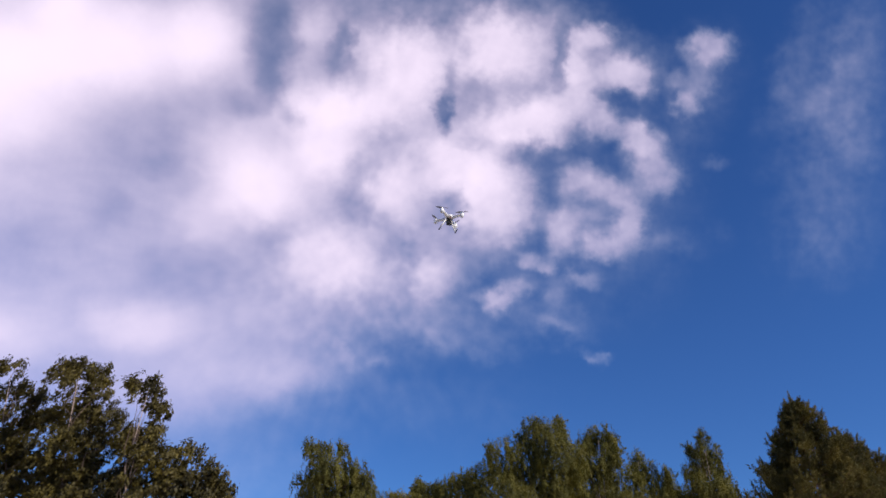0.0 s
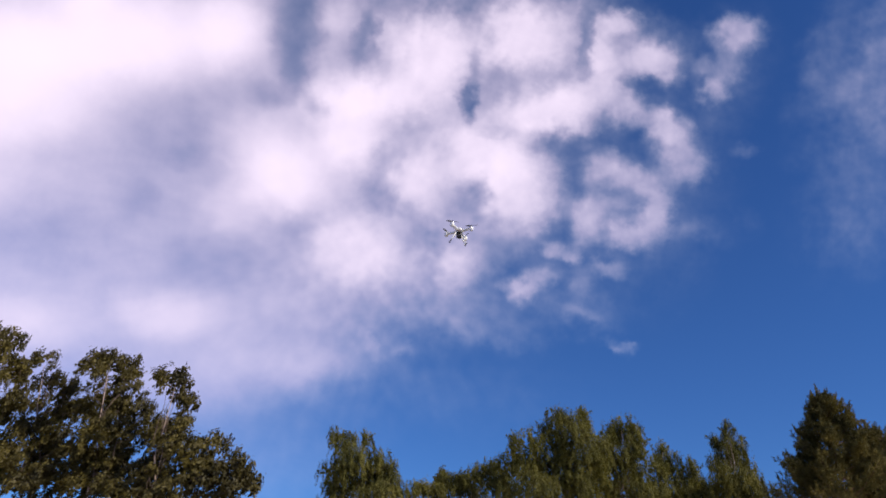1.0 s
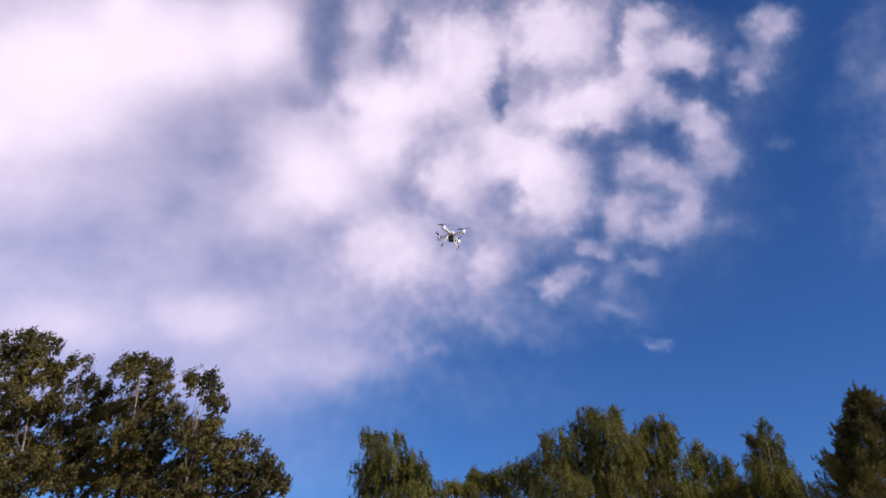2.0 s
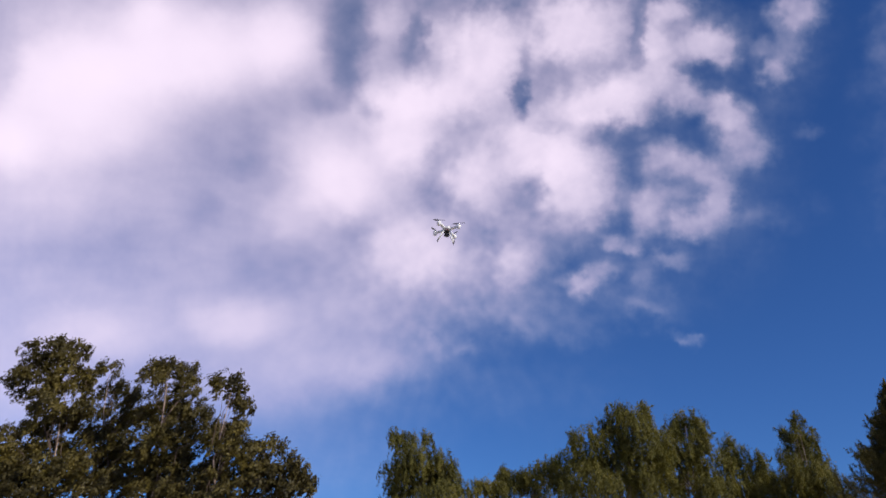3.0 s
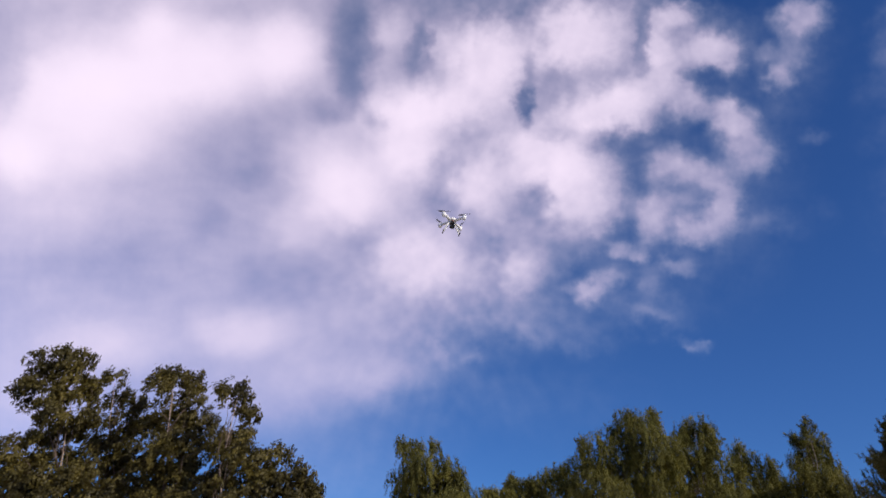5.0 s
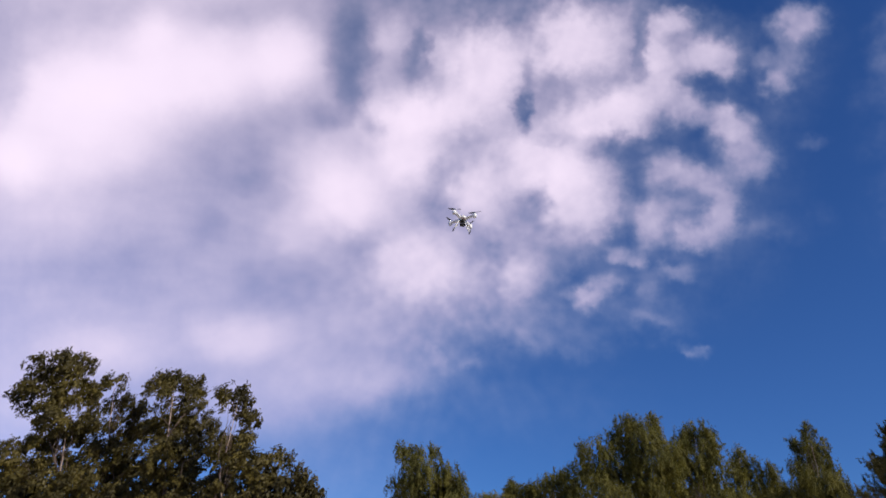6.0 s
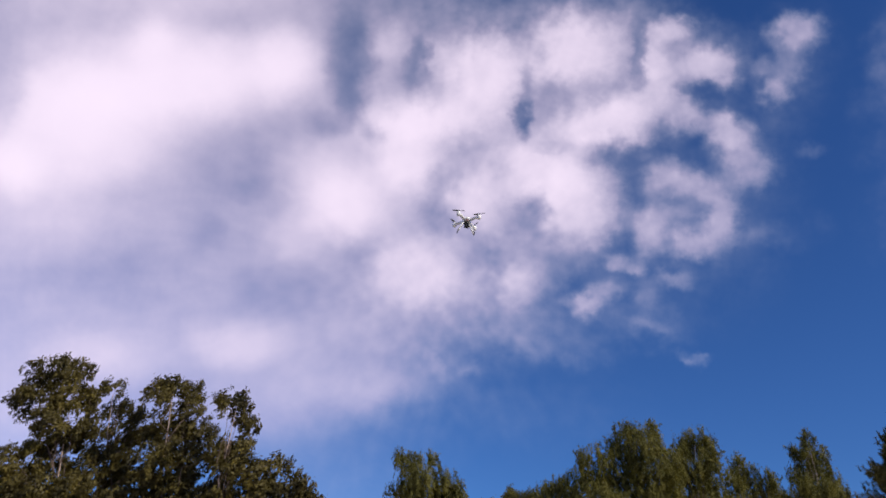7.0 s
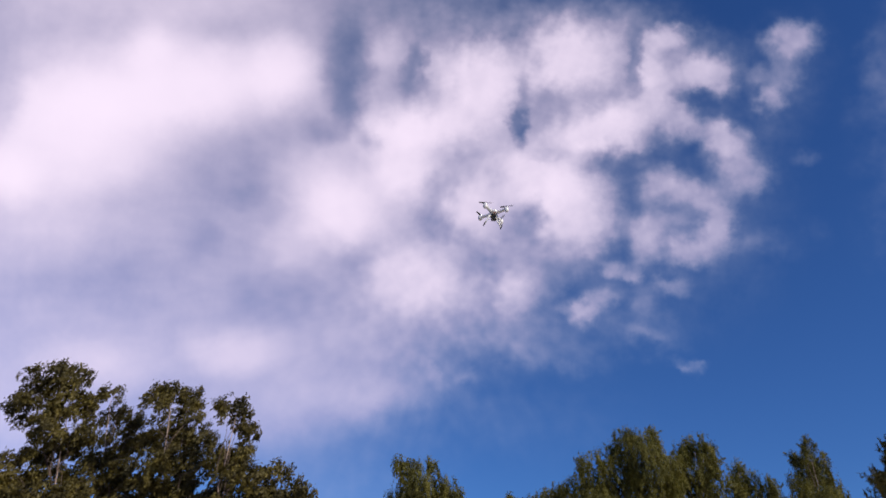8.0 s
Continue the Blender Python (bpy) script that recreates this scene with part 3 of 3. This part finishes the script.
birch("weeping birch with two small crown tips", (-1.81, 75.21), (-1.66, 20.46), 21, "far",
    [(-1.69, -2.38, 19.15, 1.25, 1.02), (-0.63, -1.12, 19.09, 1.15, 0.92), (1.16, 1.16, 20.05, 0.66, 1.19),
     (-0.01, -2.52, 17.59, 2.47, 1.47), (2.54, -1.55, 17.30, 1.71, 1.14), (3.76, -2.37, 16.82, 0.79, 1.01),
     (-1.64, -1.04, 16.39, 1.71, 1.60), (0.79, 0.86, 16.53, 2.92, 1.76), (3.26, -1.01, 15.67, 1.94, 1.48),
     (-1.65, 0.44, 15.08, 2.09, 1.40), (2.18, -2.27, 14.39, 2.79, 1.35)])
birch("low birch at the edge of the wood", (7.17, 77.64), (3.51, 18.11), 22, "far",
    [(-2.64, -1.59, 15.47, 1.52, 0.93), (0.02, -0.10, 16.87, 0.90, 1.08), (1.38, -0.44, 16.33, 1.43, 1.08),
     (3.74, 1.95, 17.78, 1.36, 1.12), (4.66, -1.78, 17.59, 1.19, 1.07), (-0.06, -0.87, 16.39, 1.19, 0.82),
     (2.15, -1.25, 16.46, 1.54, 0.95), (5.63, 1.04, 17.52, 1.60, 1.23), (-0.42, -1.52, 15.19, 2.63, 1.06),
     (3.32, 1.70, 16.04, 2.45, 1.35), (-3.80, -2.66, 14.79, 1.72, 0.80)])
birch("broad weeping birch with a full domed crown", (17.02, 70.36), (1.06, 22.36), 23, "far",
    [(0.73, 0.08, 21.60, 1.48, 1.14), (3.60, 2.20, 22.25, 0.95, 1.19), (-0.41, 1.31, 21.05, 0.57, 1.26),
     (1.40, -1.07, 20.33, 2.24, 1.24), (-3.28, -1.37, 18.52, 1.75, 1.20), (-0.13, 0.92, 19.23, 2.56, 1.71),
     (2.07, -1.64, 18.38, 2.66, 1.88), (-4.04, -0.53, 16.75, 1.87, 1.65), (-0.96, 0.58, 16.78, 3.14, 1.90),
     (2.11, -0.44, 16.10, 3.13, 1.90), (-3.04, -2.45, 14.41, 3.19, 1.70), (1.49, 1.89, 14.86, 3.43, 1.71),
     (-4.79, 1.89, 15.19, 1.69, 1.47)])
birch("weeping birch with a notched crown top", (24.09, 72.79), (0.61, 22.03), 24, "far",
    [(0.55, 2.34, 21.86, 1.48, 1.24), (2.29, 1.02, 21.87, 1.04, 1.23), (1.65, 2.55, 21.19, 2.35, 1.24),
     (1.37, -1.43, 19.09, 1.18, 1.65), (-0.66, -0.70, 18.44, 2.34, 1.88), (1.70, 1.23, 17.55, 1.93, 1.93),
     (-0.02, 2.54, 16.18, 2.67, 1.82), (1.26, -0.93, 15.04, 1.75, 1.52), (-2.41, -1.86, 19.31, 1.50, 1.61),
     (-2.24, -0.59, 17.12, 1.98, 1.98)])
birch("younger weeping birch with sloping crown", (30.22, 76.43), (-0.15, 21.01), 25, "far",
    [(0.36, 1.98, 20.56, 0.91, 1.30), (0.69, 0.44, 18.96, 1.66, 1.27), (-1.76, -1.19, 17.86, 1.61, 1.49),
     (2.18, -1.69, 18.51, 0.63, 1.26), (1.76, -0.47, 17.33, 2.15, 1.40), (-1.86, -2.05, 15.81, 2.44, 1.59),
     (3.55, 0.99, 16.44, 1.81, 1.69), (0.91, -0.34, 15.51, 3.14, 1.38)])
birch("narrow pointed weeping birch", (35.48, 74.00), (1.13, 22.82), 26, "far",
    [(0.34, -0.99, 21.68, 0.82, 1.14), (-0.45, 0.10, 21.00, 0.96, 0.76), (1.58, 1.40, 20.79, 1.56, 1.30),
     (2.34, 1.49, 19.42, 1.82, 1.56), (0.29, 1.92, 19.04, 1.42, 1.55), (-0.17, -1.61, 16.82, 2.60, 1.73),
     (2.12, -1.19, 17.09, 1.01, 1.38), (-0.84, -0.02, 15.50, 2.62, 1.75), (2.49, 1.24, 15.66, 2.58, 1.67),
     (2.63, -1.58, 15.05, 1.88, 1.37)])
pine("dark pine with upswept boughs and pointed candles", (38.43, 60.66), 22.15, 31)
pine("lower pine standing close beside a taller one", (44.92, 64.30), 20.16, 32)
pine("bushy pine at the end of the wood's edge", (49.29, 61.87), 18.79, 33)


# ---------- the drone ----------
def build_drone(where, heading, tilt, lean):
    """A white four-armed camera drone, hovering with its propellers drawn at rest."""
    drone = new("camera_drone")

    def ring(x, half, low, high, z, n=20, power=2.6):
        out = []
        for k in range(n):
            a = k * math.tau / n
            c, s = math.cos(a), math.sin(a)
            y = half * math.copysign(abs(c) ** (2 / power), c)
            h = math.copysign(abs(s) ** (2 / power), s)
            out.append(Vector((x, y, z + (high if h > 0 else low) * abs(h) * (1 if h > 0 else -1))))
        return out

    shell = [(-0.072, 0.010, 0.010, 0.012), (-0.066, 0.026, 0.016, 0.020), (-0.042, 0.040, 0.020, 0.030), (0.0, 0.045, 0.022, 0.036), (0.042, 0.040, 0.020, 0.030), (0.066, 0.025, 0.015, 0.018), (0.072, 0.008, 0.008, 0.010)]
    part("body", loft(bmesh.new(), [ring(x, w, lo, hi, 0.0) for x, w, lo, hi in shell]), WHITE_SHELL, drone, "glossy white plastic shell")
    part("battery_hatch", rounded_box(bmesh.new(), (0.070, 0.048, 0.014), (-0.008, 0, -0.026), 0.003), BLACK_PLASTIC, drone, "dark hatch under the body")
    for along in (-0.052, 0.052):
        part("status_light", rounded_box(bmesh.new(), (0.014, 0.022, 0.007), (along, 0, -0.021), 0.002), RED_BAND, drone, "small red light cover")
    hub = 0.176
    for number, angle in enumerate((45, 135, 225, 315)):
        a = radians(angle)
        out, side = Vector((math.cos(a), math.sin(a), 0)), Vector((-math.sin(a), math.cos(a), 0))
        sections = []
        for f, wide, high, z in ((0.18, 0.027, 0.021, -0.002), (0.35, 0.023, 0.018, 0.0), (0.6, 0.020, 0.015, 0.003), (0.85, 0.020, 0.015, 0.005), (0.98, 0.022, 0.016, 0.006)):
            sections.append([out * hub * f + side * wide * math.cos(k * math.tau / 12) + Vector((0, 0, z + high * math.sin(k * math.tau / 12))) for k in range(12)])
        arm = part("arm", loft(bmesh.new(), sections), WHITE_SHELL, drone, "tapered white plastic arm")
        spot = out * hub
        part("motor_pod", lathe(bmesh.new(), [(0.008, -0.030), (0.019, -0.027), (0.025, -0.015), (0.027, 0.004), (0.025, 0.018), (0.018, 0.022)], spot), WHITE_SHELL, arm)
        part("motor", lathe(bmesh.new(), [(0.015, 0.022), (0.0155, 0.036), (0.012, 0.039), (0.004, 0.040), (0.004, 0.050)], spot), STEEL, arm, "bare metal motor bell")
        blades = bmesh.new()
        turn = radians((62, 20, -50, 80)[number])
        for flip in (0, math.pi):
            d = Vector((math.cos(turn + flip), math.sin(turn + flip), 0))
            e = Vector((-d.y, d.x, 0))
            rows = []
            for r, chord, pitch in ((0.006, 0.010, 0.3), (0.022, 0.022, 0.42), (0.045, 0.022, 0.30), (0.068, 0.016, 0.2), (0.080, 0.007, 0.15)):
                lead, trail = e * chord * 0.4 + Vector((0, 0, chord * 0.4 * pitch)), e * -chord * 0.6 + Vector((0, 0, -chord * 0.6 * pitch))
                mid = spot + d * r + Vector((0, 0, 0.046))
                rows.append([mid + lead, mid + Vector((0, 0, 0.0018)), mid + trail, mid - Vector((0, 0, 0.0010))])
            loft(blades, rows)
        part("propeller", blades, GREY_PROP, arm, "dark two-bladed propeller")
        part("spinner", lathe(bmesh.new(), [(0.007, 0.041), (0.007, 0.050), (0.004, 0.055), (0.001, 0.057)], spot, 14), BLACK_PLASTIC, arm)
    for sign in (-1, 1):
        leg = part("landing_leg", tube(bmesh.new(), [Vector((0.026, sign * 0.032, -0.016)), Vector((0.020, sign * 0.066, -0.090)), Vector((0.016, sign * 0.100, -0.165))], [0.0090, 0.0075, 0.0062], 10), WHITE_SHELL, drone, "white plastic landing strut")
        part("rear_strut", tube(bmesh.new(), [Vector((-0.030, sign * 0.032, -0.016)), Vector((-0.024, sign * 0.066, -0.090)), Vector((-0.018, sign * 0.100, -0.165))], [0.0090, 0.0075, 0.0062], 10), WHITE_SHELL, leg)
        part("skid", tube(bmesh.new(), [Vector((x, sign * 0.101, -0.168 + (0.006 if abs(x) > 0.04 else 0.0))) for x in (-0.045, -0.036, 0.0, 0.036, 0.045)], [0.0045, 0.0062, 0.0062, 0.0062, 0.0045], 10), RUBBER, leg, "dark rubber-sleeved skid")
    gimbal = part("gimbal", rounded_box(bmesh.new(), (0.044, 0.046, 0.012), (0.014, 0, -0.038), 0.003), BLACK_PLASTIC, drone, "black damped camera mount")
    part("gimbal_arm", tube(bmesh.new(), [Vector((0.012, 0.0, -0.042)), Vector((0.010, 0.030, -0.055)), Vector((0.014, 0.033, -0.085))], [0.006, 0.006, 0.006], 8), BLACK_PLASTIC, gimbal)
    camera_box = part("camera_housing", rounded_box(bmesh.new(), (0.036, 0.058, 0.042), (0.020, 0, -0.088), 0.005), BLACK_PLASTIC, drone, "boxy black action camera")
    ring_mesh = lathe(bmesh.new(), [(0.012, 0.0), (0.012, 0.008), (0.0095, 0.009), (0.0095, 0.004)], (0, 0, 0), 20)
    lens_ring = part("lens_ring", ring_mesh, BLACK_PLASTIC, camera_box)
    lens_ring.matrix_local = pose(0.037, 0.014, -0.082, 0, 90, 0)
    front = part("lens", lathe(bmesh.new(), [(0.009, 0.0), (0.008, 0.003), (0.003, 0.0045)], (0, 0, 0), 16), GLASS, camera_box, "dark round lens")
    front.matrix_local = pose(0.041, 0.014, -0.082, 0, 90, 0)
    drone.matrix_world = pose(*where, tilt, lean, heading) @ Matrix.Scale(0.727, 4)
    return tagged(drone, "white four-armed camera drone hovering with landing skids", "drone")


build_drone((0.010, 5.905, 4.985), -80.0, -4.0, -2.0)
